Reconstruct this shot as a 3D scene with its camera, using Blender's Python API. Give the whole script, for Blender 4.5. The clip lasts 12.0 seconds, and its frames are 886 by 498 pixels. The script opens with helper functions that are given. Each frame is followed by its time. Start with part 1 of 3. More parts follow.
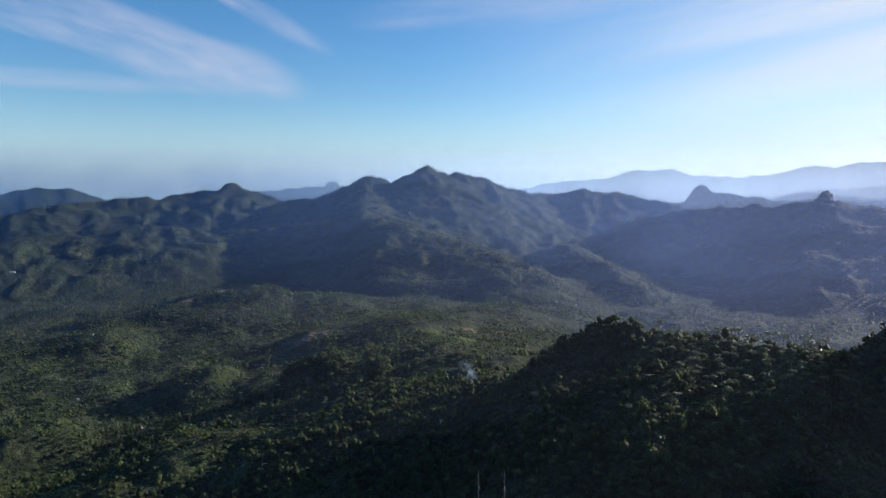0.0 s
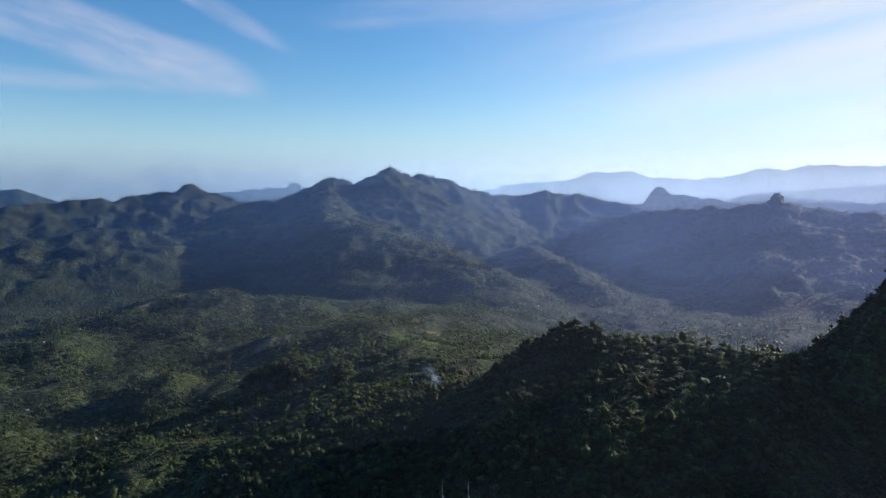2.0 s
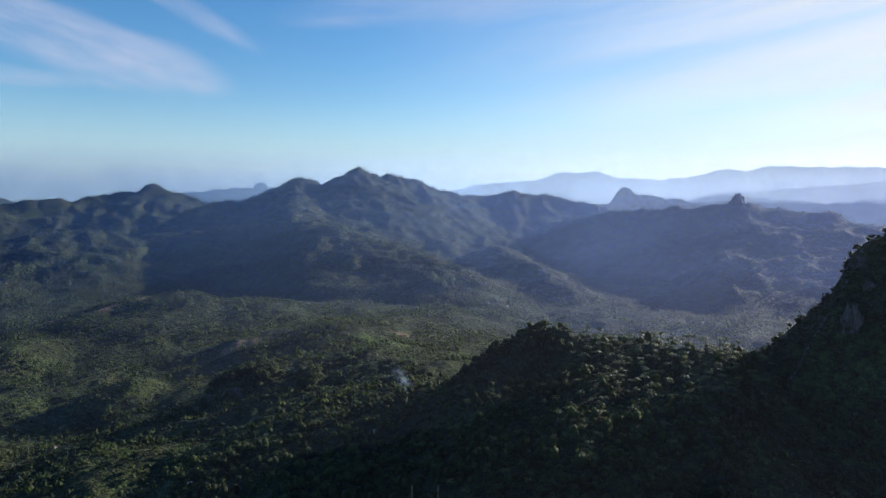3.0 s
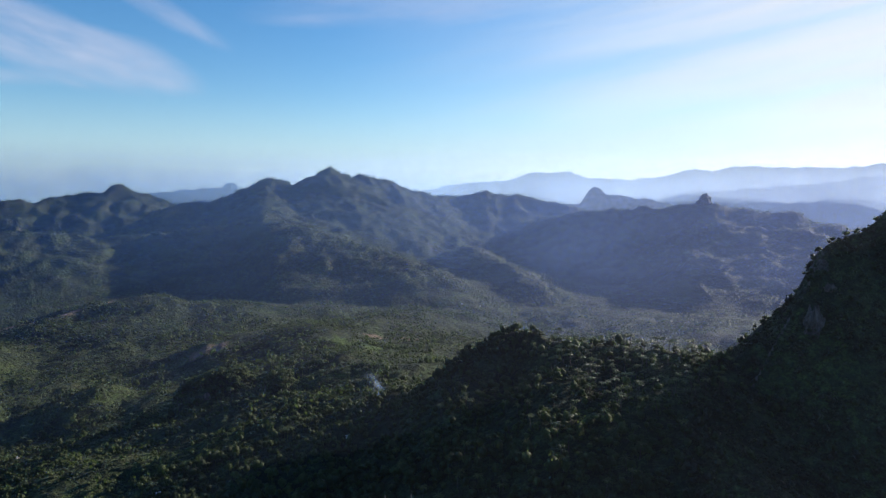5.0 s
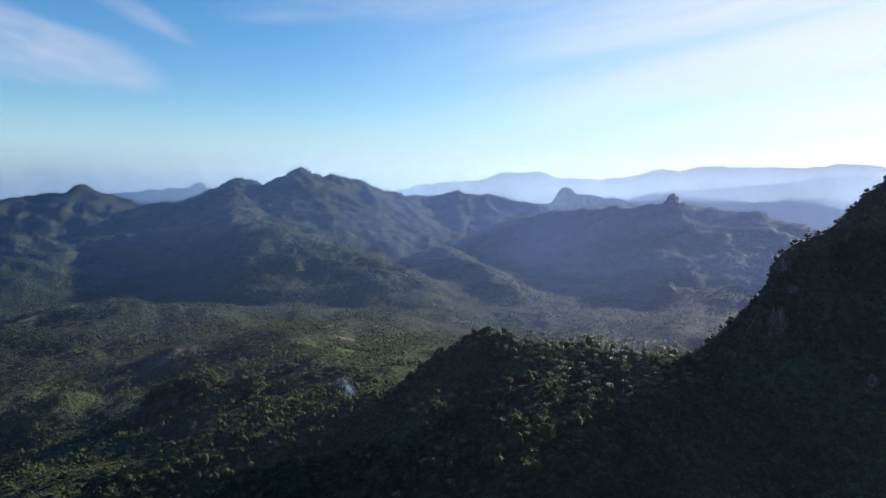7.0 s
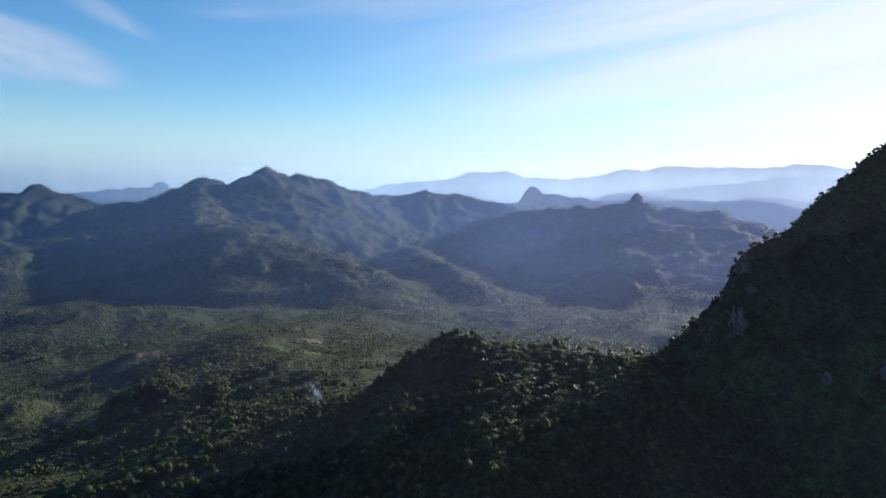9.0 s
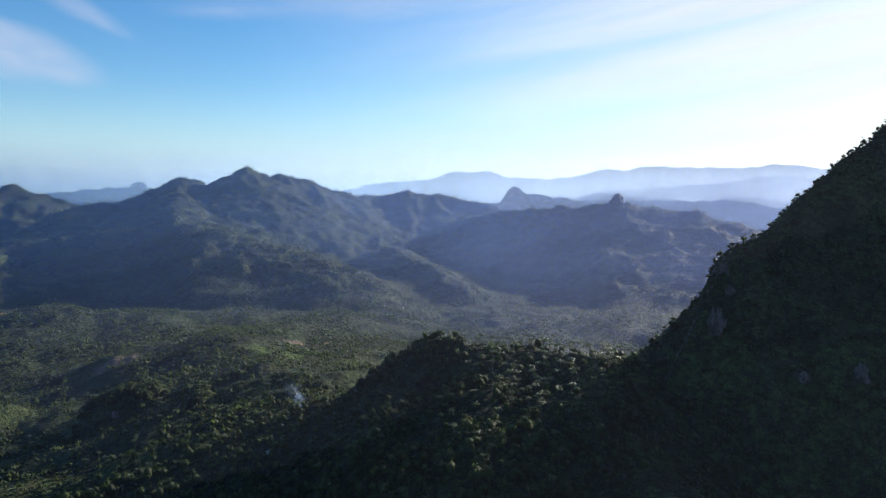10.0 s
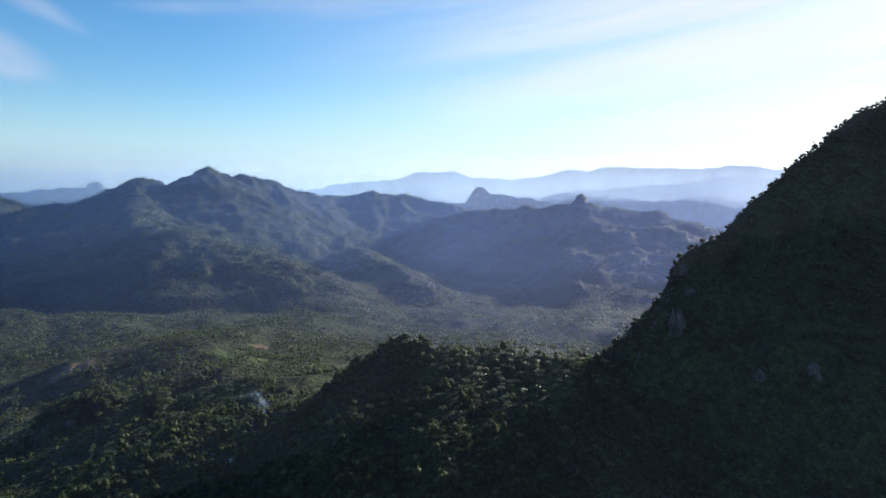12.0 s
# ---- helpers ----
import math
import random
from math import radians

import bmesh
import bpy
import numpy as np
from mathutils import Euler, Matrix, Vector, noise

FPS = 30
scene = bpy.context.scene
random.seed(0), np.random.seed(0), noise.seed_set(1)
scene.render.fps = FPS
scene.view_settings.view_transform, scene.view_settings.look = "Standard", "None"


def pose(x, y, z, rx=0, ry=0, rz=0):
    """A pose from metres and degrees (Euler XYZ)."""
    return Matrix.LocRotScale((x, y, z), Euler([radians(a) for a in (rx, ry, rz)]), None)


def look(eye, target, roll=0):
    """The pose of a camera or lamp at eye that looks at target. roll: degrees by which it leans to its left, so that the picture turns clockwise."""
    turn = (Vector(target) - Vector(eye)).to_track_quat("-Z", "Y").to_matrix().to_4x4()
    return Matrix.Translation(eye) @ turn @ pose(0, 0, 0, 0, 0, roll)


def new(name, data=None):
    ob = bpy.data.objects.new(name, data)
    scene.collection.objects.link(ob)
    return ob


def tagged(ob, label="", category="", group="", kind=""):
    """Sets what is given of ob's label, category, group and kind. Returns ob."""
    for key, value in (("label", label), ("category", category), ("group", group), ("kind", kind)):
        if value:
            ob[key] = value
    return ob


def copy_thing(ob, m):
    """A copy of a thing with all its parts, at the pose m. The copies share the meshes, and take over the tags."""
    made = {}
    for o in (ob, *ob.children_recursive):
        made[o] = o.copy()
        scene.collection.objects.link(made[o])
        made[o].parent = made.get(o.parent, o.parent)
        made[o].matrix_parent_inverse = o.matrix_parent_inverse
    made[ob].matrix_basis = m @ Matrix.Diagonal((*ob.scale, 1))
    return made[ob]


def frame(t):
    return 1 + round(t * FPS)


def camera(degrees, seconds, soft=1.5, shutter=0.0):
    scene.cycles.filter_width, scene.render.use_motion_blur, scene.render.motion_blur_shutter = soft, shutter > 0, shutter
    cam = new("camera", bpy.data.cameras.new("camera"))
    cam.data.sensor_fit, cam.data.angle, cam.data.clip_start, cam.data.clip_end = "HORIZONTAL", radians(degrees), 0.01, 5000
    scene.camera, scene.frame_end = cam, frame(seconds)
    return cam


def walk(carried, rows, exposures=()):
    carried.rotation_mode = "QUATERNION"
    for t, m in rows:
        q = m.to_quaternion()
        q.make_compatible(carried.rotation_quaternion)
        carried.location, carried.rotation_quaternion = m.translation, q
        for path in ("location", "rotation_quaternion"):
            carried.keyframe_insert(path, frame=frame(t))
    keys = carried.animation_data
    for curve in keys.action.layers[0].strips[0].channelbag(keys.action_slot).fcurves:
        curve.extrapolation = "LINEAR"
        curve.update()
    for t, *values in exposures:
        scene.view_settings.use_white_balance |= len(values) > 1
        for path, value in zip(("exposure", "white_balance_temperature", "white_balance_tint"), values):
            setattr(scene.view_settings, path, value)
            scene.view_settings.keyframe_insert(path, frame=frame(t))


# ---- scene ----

# ---- camera ----
cam = camera(70.9, 12.0, soft=1.2)
# seconds, x, y, z, heading to the right of north, pitch, roll: a drone that climbs slowly while it pans to the right
PATH = [
    (0, 0, 0, 320, 2.12, -6.2, 0.14),
    (0.5, 0.1, 0.2, 321, 3.09, -6.18, 0.12),
    (1, 0.2, 0.3, 322, 4.02, -6.17, 0.08),
    (1.5, 0.3, 0.5, 323, 4.74, -6.16, 0.02),
    (2, 0.4, 0.6, 323.9, 5.47, -6.13, 0.03),
    (2.5, 0.5, 0.8, 324.8, 6.84, -6.13, -0.04),
    (3, 0.6, 0.9, 325.8, 8.32, -6.15, -0.06),
    (5, 1, 1.5, 329.3, 10.85, -6.19, -0.03),
    (5.5, 1.1, 1.6, 330.1, 11.46, -6.2, -0.03),
    (6, 1.2, 1.8, 330.9, 12.09, -6.21, -0.03),
    (6.5, 1.3, 1.9, 331.8, 12.74, -6.23, -0.01),
    (7, 1.4, 2.1, 332.5, 13.42, -6.25, -0.02),
    (9, 1.7, 2.6, 335.6, 16.38, -6.33, -0.05),
    (9.5, 1.8, 2.8, 336.3, 17.19, -6.35, -0.06),
    (10, 1.9, 2.9, 337, 18, -6.35, -0.06),
    (10.5, 2, 3, 337.6, 18.83, -6.36, -0.05),
    (11, 2.1, 3.2, 338.3, 19.63, -6.36, -0.08),
    (11.5, 2.2, 3.3, 338.9, 20.41, -6.35, -0.11),
    (12, 2.2, 3.4, 339.6, 21.18, -6.36, -0.12),
]
walk(cam, [(t, pose(x, y, z, 90 + p, r, -h)) for t, x, y, z, h, p, r in PATH], [(0.0, 0.66, 6580.0, 13.0), (12.0, 0.84, 6640.0, 10.5)])

# ---- light ----
SUN_AZ, SUN_EL = 66.0, 17.5      # degrees from north to the right, degrees up
sun_dir = Vector((math.sin(radians(SUN_AZ)) * math.cos(radians(SUN_EL)), math.cos(radians(SUN_AZ)) * math.cos(radians(SUN_EL)), math.sin(radians(SUN_EL))))
sun_data = bpy.data.lights.new("sun", "SUN")
sun_data.energy, sun_data.angle, sun_data.color = 5.0, radians(0.55), (1.0, 0.935, 0.82)
sun = new("sun", sun_data)
sun.matrix_world = look(sun_dir * 1000, (0, 0, 0))
scene.cycles.transparent_max_bounces = 40


class Nodes:
    """A short way to write node trees."""

    def __init__(self, tree):
        self.tree = tree
        tree.nodes.clear()

    def add(self, kind, inputs=None, **values):
        n = self.tree.nodes.new(kind)
        for k, v in values.items():
            setattr(n, k, v)
        for k, v in (inputs or {}).items():
            if isinstance(v, bpy.types.NodeSocket):
                self.tree.links.new(v, n.inputs[k])
            else:
                n.inputs[k].default_value = v
        return n

    def math(self, op, a, b=0.0, c=0.0, clamp=False):
        return self.add("ShaderNodeMath", {0: a, 1: b, 2: c}, operation=op, use_clamp=clamp).outputs[0]

    def mix(self, fac, a, b):
        n = self.add("ShaderNodeMix", {0: fac}, data_type="RGBA")
        for i, v in ((6, a), (7, b)):
            if isinstance(v, bpy.types.NodeSocket):
                self.tree.links.new(v, n.inputs[i])
            else:
                n.inputs[i].default_value = (*v, 1)
        return n.outputs[2]

    def step(self, v, lo, hi, a=0.0, b=1.0):
        return self.add("ShaderNodeMapRange", {0: v, 1: lo, 2: hi, 3: a, 4: b}, interpolation_type="SMOOTHSTEP").outputs[0]

    def noise(self, vec, scale, detail=3.0, rough=0.55):
        return self.add("ShaderNodeTexNoise", {"Vector": vec, "Scale": scale, "Detail": detail, "Roughness": rough}).outputs[0]


world = bpy.data.worlds.new("sky")
world.use_nodes = True
scene.world = world
W = Nodes(world.node_tree)
sky = W.add("ShaderNodeTexSky", sky_type="NISHITA", sun_disc=False, sun_elevation=radians(SUN_EL), sun_rotation=radians(SUN_AZ), air_density=1.0, dust_density=0.35, ozone_density=4.0, altitude=300)
way = W.add("ShaderNodeTexCoord").outputs["Generated"]
sep = W.add("ShaderNodeSeparateXYZ", {0: way})
azimuth = W.math("MULTIPLY", W.math("ARCTAN2", sep.outputs[0], sep.outputs[1]), 57.2958)
height = W.math("MULTIPLY", W.math("ARCSINE", sep.outputs[2]), 57.2958)


def cirrus(az, el, turn, half_long, half_wide, amount, stretch=0.16, seed=0.0):
    """How much a long streak of ice cloud covers: its middle and half-sizes in degrees of the sky."""
    c, s = math.cos(radians(turn)), math.sin(radians(turn))
    du, dv = W.math("SUBTRACT", azimuth, az), W.math("SUBTRACT", height, el)
    p = W.math("ADD", W.math("MULTIPLY", du, c), W.math("MULTIPLY", dv, s))
    q = W.math("SUBTRACT", W.math("MULTIPLY", dv, c), W.math("MULTIPLY", du, s))
    grid = W.add("ShaderNodeCombineXYZ", {0: W.math("MULTIPLY", p, stretch), 1: q, 2: seed}).outputs[0]
    wisp = W.step(W.noise(grid, 0.7, 4.0, 0.55), 0.28, 0.75)
    ragged = W.math("MULTIPLY_ADD", W.noise(grid, 0.35, 3.0), 1.6, -0.8)
    across = W.math("DIVIDE", W.math("MULTIPLY_ADD", ragged, half_wide, q), half_wide)
    lengthwise = W.math("DIVIDE", p, half_long)
    inside = W.math("ADD", W.math("POWER", W.math("ABSOLUTE", lengthwise), 2.0), W.math("POWER", W.math("ABSOLUTE", across), 2.0))
    soft = W.step(inside, 1.3, 0.0)
    return W.math("MULTIPLY", W.math("MULTIPLY", soft, W.math("MULTIPLY_ADD", wisp, 0.7, 0.3)), amount)


# the pale haze along the horizon, all round
clear = W.add("ShaderNodeHueSaturation", {"Saturation": 1.2, "Value": 1.0, "Color": sky.outputs[0]}).outputs[0]
cloudy = W.mix(W.step(height, 8.0, -1.0, 0.0, 0.62), clear, (2.6, 4.25, 5.8))
# a thin veil of high cloud towards the sun
lean = W.math("MULTIPLY_ADD", azimuth, -0.14, height)
fibres = W.noise(W.add("ShaderNodeCombineXYZ", {0: W.math("MULTIPLY", azimuth, 0.05), 1: W.math("MULTIPLY", lean, 0.55), 2: 3.0}).outputs[0], 1.0, 4.0, 0.6)
veil = W.math("MULTIPLY", W.step(azimuth, -2.0, 52.0), W.step(azimuth, 150.0, 105.0))
veil = W.math("MULTIPLY", veil, W.math("MULTIPLY", W.step(height, 60.0, 25.0), W.math("MULTIPLY", W.step(fibres, 0.2, 0.8, 0.45, 1.0), W.step(height, -1.0, 9.0, 0.6, 1.0))))
cloudy = W.mix(veil, cloudy, (4.75, 5.05, 5.3))
for streak in ((-24.0, 11.6, -14.0, 13.0, 2.9, 0.46, 0.22, 1.0), (-15.5, 9.6, -16.0, 6.0, 1.8, 0.4, 0.3, 8.0), (-13.5, 13.9, -25.0, 6.5, 1.1, 0.45, 0.25, 2.0), (-29.0, 7.8, 0.0, 9.0, 0.9, 0.35, 0.16, 3.0),
               (7.0, 14.8, 3.0, 13.0, 1.8, 0.3, 0.16, 4.0), (44.0, 10.0, 9.0, 26.0, 2.4, 0.35, 0.1, 5.0), (42.0, 14.5, 7.0, 24.0, 2.0, 0.3, 0.1, 6.0), (52.0, 6.0, 4.0, 22.0, 1.6, 0.3, 0.1, 7.0)):
    cloudy = W.mix(cirrus(*streak), cloudy, (6.0, 6.3, 6.8) if streak[0] > 20 else (4.0, 4.25, 5.2))
W.add("ShaderNodeOutputWorld", {0: W.add("ShaderNodeBackground", {"Color": cloudy, "Strength": 0.1}).outputs[0]})


# ---- materials ----
def material(name):
    m = bpy.data.materials.new(name)
    m.use_nodes = True
    return m, Nodes(m.node_tree)


def finish(n, shader):
    n.add("ShaderNodeOutputMaterial", {"Surface": shader})


def plain(name, color, rough=0.8, metal=0.0, grain=3.0, amount=0.25):
    m, n = material(name)
    pos = n.add("ShaderNodeNewGeometry").outputs["Position"]
    f = n.noise(pos, grain, 4.0)
    c = n.mix(f, [v * (1 - amount) for v in color], [min(1, v * (1 + amount)) for v in color])
    b = n.add("ShaderNodeBump", {"Strength": 0.3, "Distance": 0.05, "Height": f}).outputs[0]
    finish(n, n.add("ShaderNodeBsdfPrincipled", {"Base Color": c, "Roughness": rough, "Metallic": metal, "Normal": b}).outputs[0])
    return m


def ground_material():
    m, n = material("scrub_ground")
    geo = n.add("ShaderNodeNewGeometry")
    pos = geo.outputs["Position"]
    big, mid, fine = n.noise(pos, 0.006, 4.0), n.noise(pos, 0.035, 4.0), n.noise(pos, 0.22, 4.0, 0.65)
    cells = n.add("ShaderNodeTexVoronoi", {"Vector": pos, "Scale": 0.11, "Randomness": 1.0}).outputs[0]
    green = n.mix(n.step(mid, 0.35, 0.65), (0.030, 0.045, 0.020), (0.072, 0.095, 0.036))
    dry = n.mix(fine, (0.075, 0.078, 0.034), (0.13, 0.115, 0.06))
    c = n.mix(n.math("MULTIPLY", n.step(big, 0.5, 0.68), n.step(mid, 0.42, 0.62)), green, dry)
    warp = n.add("ShaderNodeVectorMath", {0: pos, 1: n.add("ShaderNodeVectorMath", {0: n.add("ShaderNodeTexNoise", {"Vector": pos, "Scale": 0.02, "Detail": 3.0}).outputs[1], 3: 45.0}, operation="SCALE").outputs[0]}, operation="ADD").outputs[0]
    lot = n.add("ShaderNodeTexVoronoi", {"Vector": n.add("ShaderNodeMapping", {0: warp, "Scale": (1, 1, 0)}).outputs[0], "Scale": 0.019}).outputs["Color"]
    lots = n.add("ShaderNodeSeparateColor", {0: lot})
    c = n.mix(n.step(lots.outputs[0], 0.58, 0.74, 0.0, 0.6), c, (0.085, 0.12, 0.032))
    c = n.mix(n.step(lots.outputs[1], 0.78, 0.88, 0.0, 0.4), c, dry)
    tiny = n.noise(pos, 0.6, 4.0, 0.7)
    c = n.mix(n.step(fine, 0.35, 0.62, 0.0, 0.8), c, (0.021, 0.026, 0.017))
    c = n.mix(n.step(tiny, 0.42, 0.6, 0.0, 0.6), c, (0.014, 0.02, 0.011))
    soil = n.add("ShaderNodeAttribute", attribute_name="soil").outputs["Fac"]
    grass = n.add("ShaderNodeAttribute", attribute_name="grass").outputs["Fac"]
    c = n.mix(soil, c, n.mix(fine, (0.12, 0.085, 0.06), (0.17, 0.125, 0.09)))
    c = n.mix(grass, c, n.mix(fine, (0.055, 0.085, 0.024), (0.085, 0.115, 0.036)))
    slope = n.add("ShaderNodeSeparateXYZ", {0: geo.outputs["True Normal"]}).outputs[2]
    rock = n.math("MULTIPLY", n.step(slope, 0.62, 0.42), n.step(mid, 0.4, 0.55))
    c = n.mix(rock, c, n.mix(fine, (0.07, 0.058, 0.054), (0.18, 0.15, 0.14)))
    h = n.math("ADD", n.math("MULTIPLY", cells, -0.5), fine)
    b = n.add("ShaderNodeBump", {"Strength": 0.9, "Distance": 7.0, "Height": h}).outputs[0]
    finish(n, n.add("ShaderNodeBsdfPrincipled", {"Base Color": c, "Roughness": 0.92, "Specular IOR Level": 0.15, "Normal": b}).outputs[0])
    return m


def leaf_material(name, low, high, through_it=0.45, single=False, gloss=0.65):
    m, n = material(name)
    tint = n.add("ShaderNodeObjectInfo").outputs["Random"] if single else n.add("ShaderNodeAttribute", attribute_name="tint").outputs["Fac"]
    pos = n.add("ShaderNodeNewGeometry").outputs["Position"]
    f = n.math("ADD", n.math("MULTIPLY", tint, 0.75), n.math("MULTIPLY", n.noise(pos, 0.7, 2.0), 0.25))
    c = n.mix(f, low, high)
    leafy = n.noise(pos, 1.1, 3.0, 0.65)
    # shade between the leaves put into the colour: near-black in the bump's hollows
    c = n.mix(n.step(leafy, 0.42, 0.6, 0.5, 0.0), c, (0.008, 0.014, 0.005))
    b = n.add("ShaderNodeBump", {"Strength": 0.9, "Distance": 0.9, "Height": leafy}).outputs[0]
    skin = n.add("ShaderNodeBsdfPrincipled", {"Base Color": c, "Roughness": gloss, "Specular IOR Level": 0.35, "Normal": b}).outputs[0]
    glow = n.add("ShaderNodeBsdfTranslucent", {"Color": n.mix(0.5, c, (0.14, 0.22, 0.05))}).outputs[0]
    finish(n, n.add("ShaderNodeMixShader", {0: through_it, 1: skin, 2: glow}).outputs[0])
    return m


def haze_sheet_material(name, color, sun_side):
    """A see-through stand-in for haze, bluer in the west; the glow towards the sun is put into its eastern colour."""
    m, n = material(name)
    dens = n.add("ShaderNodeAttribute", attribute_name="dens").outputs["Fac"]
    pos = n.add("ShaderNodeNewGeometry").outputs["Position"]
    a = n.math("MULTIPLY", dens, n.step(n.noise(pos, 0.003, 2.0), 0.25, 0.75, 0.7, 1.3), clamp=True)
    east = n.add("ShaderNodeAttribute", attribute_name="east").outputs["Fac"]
    tone = n.mix(east, color, sun_side)
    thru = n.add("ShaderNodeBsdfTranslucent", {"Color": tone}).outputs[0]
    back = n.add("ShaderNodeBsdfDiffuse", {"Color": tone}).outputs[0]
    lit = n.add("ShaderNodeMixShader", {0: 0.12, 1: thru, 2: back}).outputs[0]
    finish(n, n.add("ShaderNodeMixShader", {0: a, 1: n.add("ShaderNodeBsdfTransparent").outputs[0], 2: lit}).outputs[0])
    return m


GROUND = ground_material()
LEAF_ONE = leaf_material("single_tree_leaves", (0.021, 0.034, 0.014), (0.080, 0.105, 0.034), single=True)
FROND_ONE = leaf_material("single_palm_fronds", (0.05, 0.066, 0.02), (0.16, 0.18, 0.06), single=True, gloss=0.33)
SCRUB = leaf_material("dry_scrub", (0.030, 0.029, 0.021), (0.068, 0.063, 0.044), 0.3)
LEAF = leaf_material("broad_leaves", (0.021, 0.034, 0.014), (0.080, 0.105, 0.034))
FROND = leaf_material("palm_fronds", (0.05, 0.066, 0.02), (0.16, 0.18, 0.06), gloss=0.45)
BARK = plain("bark", (0.075, 0.062, 0.05), 0.9)
HAZE = haze_sheet_material("valley_haze_sheet", (0.20, 0.43, 0.98), (0.29, 0.43, 0.99))
HAZE_FAR = haze_sheet_material("distant_haze_sheet", (0.44, 0.68, 0.97), (0.58, 0.74, 0.95))
# the nearest sheets also stand in for lens glare that lifts the blacks
HAZE_NEAR = haze_sheet_material("near_haze_glare", (0.40, 0.46, 0.82), (0.42, 0.46, 0.70))

# ---- shape of the land ----
_rng = np.random.default_rng(7)
_perm = _rng.permutation(4096)
_grad = _rng.uniform(0, 2 * np.pi, 4096)


def gnoise(x, y):
    """Smooth gradient noise, about -0.7 to 0.7."""
    xi, yi = np.floor(x).astype(int), np.floor(y).astype(int)
    xf, yf = x - xi, y - yi
    u, v = xf * xf * xf * (xf * (xf * 6 - 15) + 10), yf * yf * yf * (yf * (yf * 6 - 15) + 10)

    def corner(dx, dy):
        a = _grad[_perm[(_perm[(xi + dx) % 4096] + yi + dy) % 4096]]
        return np.cos(a) * (xf - dx) + np.sin(a) * (yf - dy)

    return (corner(0, 0) * (1 - u) + corner(1, 0) * u) * (1 - v) + (corner(0, 1) * (1 - u) + corner(1, 1) * u) * v


def fbm(x, y, size, octaves=4):
    total, amp = 0.0, 1.0
    for i in range(octaves):
        total = total + amp * gnoise(x / size + 17.3 * i, y / size - 9.1 * i)
        size, amp = size * 0.5, amp * 0.5
    return total


def ridge(x, y, crest, slope_left, slope_right, ribs=1.0, wave=160.0, round_r=12.0, sharp=0.0):
    """Height of a ridge along the crest line, falling away with these slopes left and right of it, with ribs and gullies."""
    best = np.full(np.shape(x), -1e6)
    along = 0.0
    for (x0, y0, z0), (x1, y1, z1) in zip(crest, crest[1:]):
        dx, dy = x1 - x0, y1 - y0
        ln = math.hypot(dx, dy) + 1e-6
        far = (max(z0, z1) + 110 + round_r) / min(slope_left, slope_right)
        near = np.flatnonzero((x > min(x0, x1) - far) & (x < max(x0, x1) + far) & (y > min(y0, y1) - far) & (y < max(y0, y1) + far))
        u, v = x[near], y[near]
        s = np.clip(((u - x0) * dx + (v - y0) * dy) / (ln * ln), 0, 1)
        px, py = u - (x0 + s * dx), v - (y0 + s * dy)
        d = np.hypot(px, py)
        left = np.clip(0.5 + 1.5 * (dx * py - dy * px) / (ln * d + 1e-6), 0, 1)
        plain_fall = (slope_left * left + slope_right * (1 - left)) * (np.sqrt(d * d + round_r ** 2) - round_r) + sharp * (1 - np.exp(-d / 35.0))
        high = z0 + s * (z1 - z0) - plain_fall
        ok = high > np.maximum(best[near] - 70, -90)
        near, u, v, s, d, left, high = near[ok], u[ok], v[ok], s[ok], d[ok], left[ok], high[ok]
        a = along + s * ln + wave * 0.5 * gnoise(u / (wave * 1.3) + 5.0, v / (wave * 1.3))
        a = a + 31.0 * wave * (left > 0.5)
        gully = 1.5 * abs(gnoise(a / wave + 3.7, d / (wave * 4))) + 0.7 * abs(gnoise(a / (wave * 0.37), d / (wave * 1.5))) - 0.45
        # the ribs die out past the ends of a stretch, where its two sides meet
        gully = gully * np.clip(abs(left - 0.5) * 2, 0, 1)
        high = high - ribs * 0.18 * wave * (1 - np.exp(-d / (0.5 * wave))) * gully
        best[near] = np.maximum(best[near], high)
        along += ln
    return best


def blend(a, b, k):
    """The higher of two surfaces, with a soft join."""
    h = np.clip(0.5 + 0.5 * (a - b) / k, 0, 1)
    return b + (a - b) * h + k * h * (1 - h)

MAIN_CREST = [(-713, 2808, 195), (-617, 2832, 230), (-478, 2910, 249), (-366, 2957, 290), (-316, 2983, 314), (-249, 2990, 338), (-169, 2995, 322), (-88, 2999, 319), (-21, 3000, 367), (39, 2999, 396), (87, 2998, 372), (197, 3023, 359), (294, 3036, 342), (380, 3056, 309), (509, 3078, 267), (661, 3130, 249), (836, 3140, 282), (969, 3102, 265), (1111, 3053, 230), (1238, 2949, 208)]
MAIN_RIB = [(39, 2999, 380), (73, 2902, 315), (101, 2780, 254), (132, 2594, 161)]
PINNACLE_RIB = [(1362, 2050, 247), (1349, 1969, 216), (1320, 1893, 153), (1262, 1842, 90), (1178, 1805, 30)]
SPUR_RIB = [(-189, 2280, 189), (-168, 2116, 131), (-140, 1940, 79), (-116, 1796, 50), (-120, 1691, 33)]
PINNACLE_RIB_EAST = [(1597, 1782, 206), (1494, 1725, 172), (1256, 1661, 121), (1150, 1644, 60)]
LOW_SPUR = [(500, 2128, 100), (500, 2028, 87), (557, 1853, 70), (605, 1674, 40)]
SPUR = [(-249, 2990, 335), (-245, 2638, 253), (-203, 2287, 192), (-84, 2144, 178)]
SPUR_EAST = [(-84, 2144, 178), (84, 1989, 133), (225, 1780, 98), (300, 1680, 70), (370, 1560, 25)]
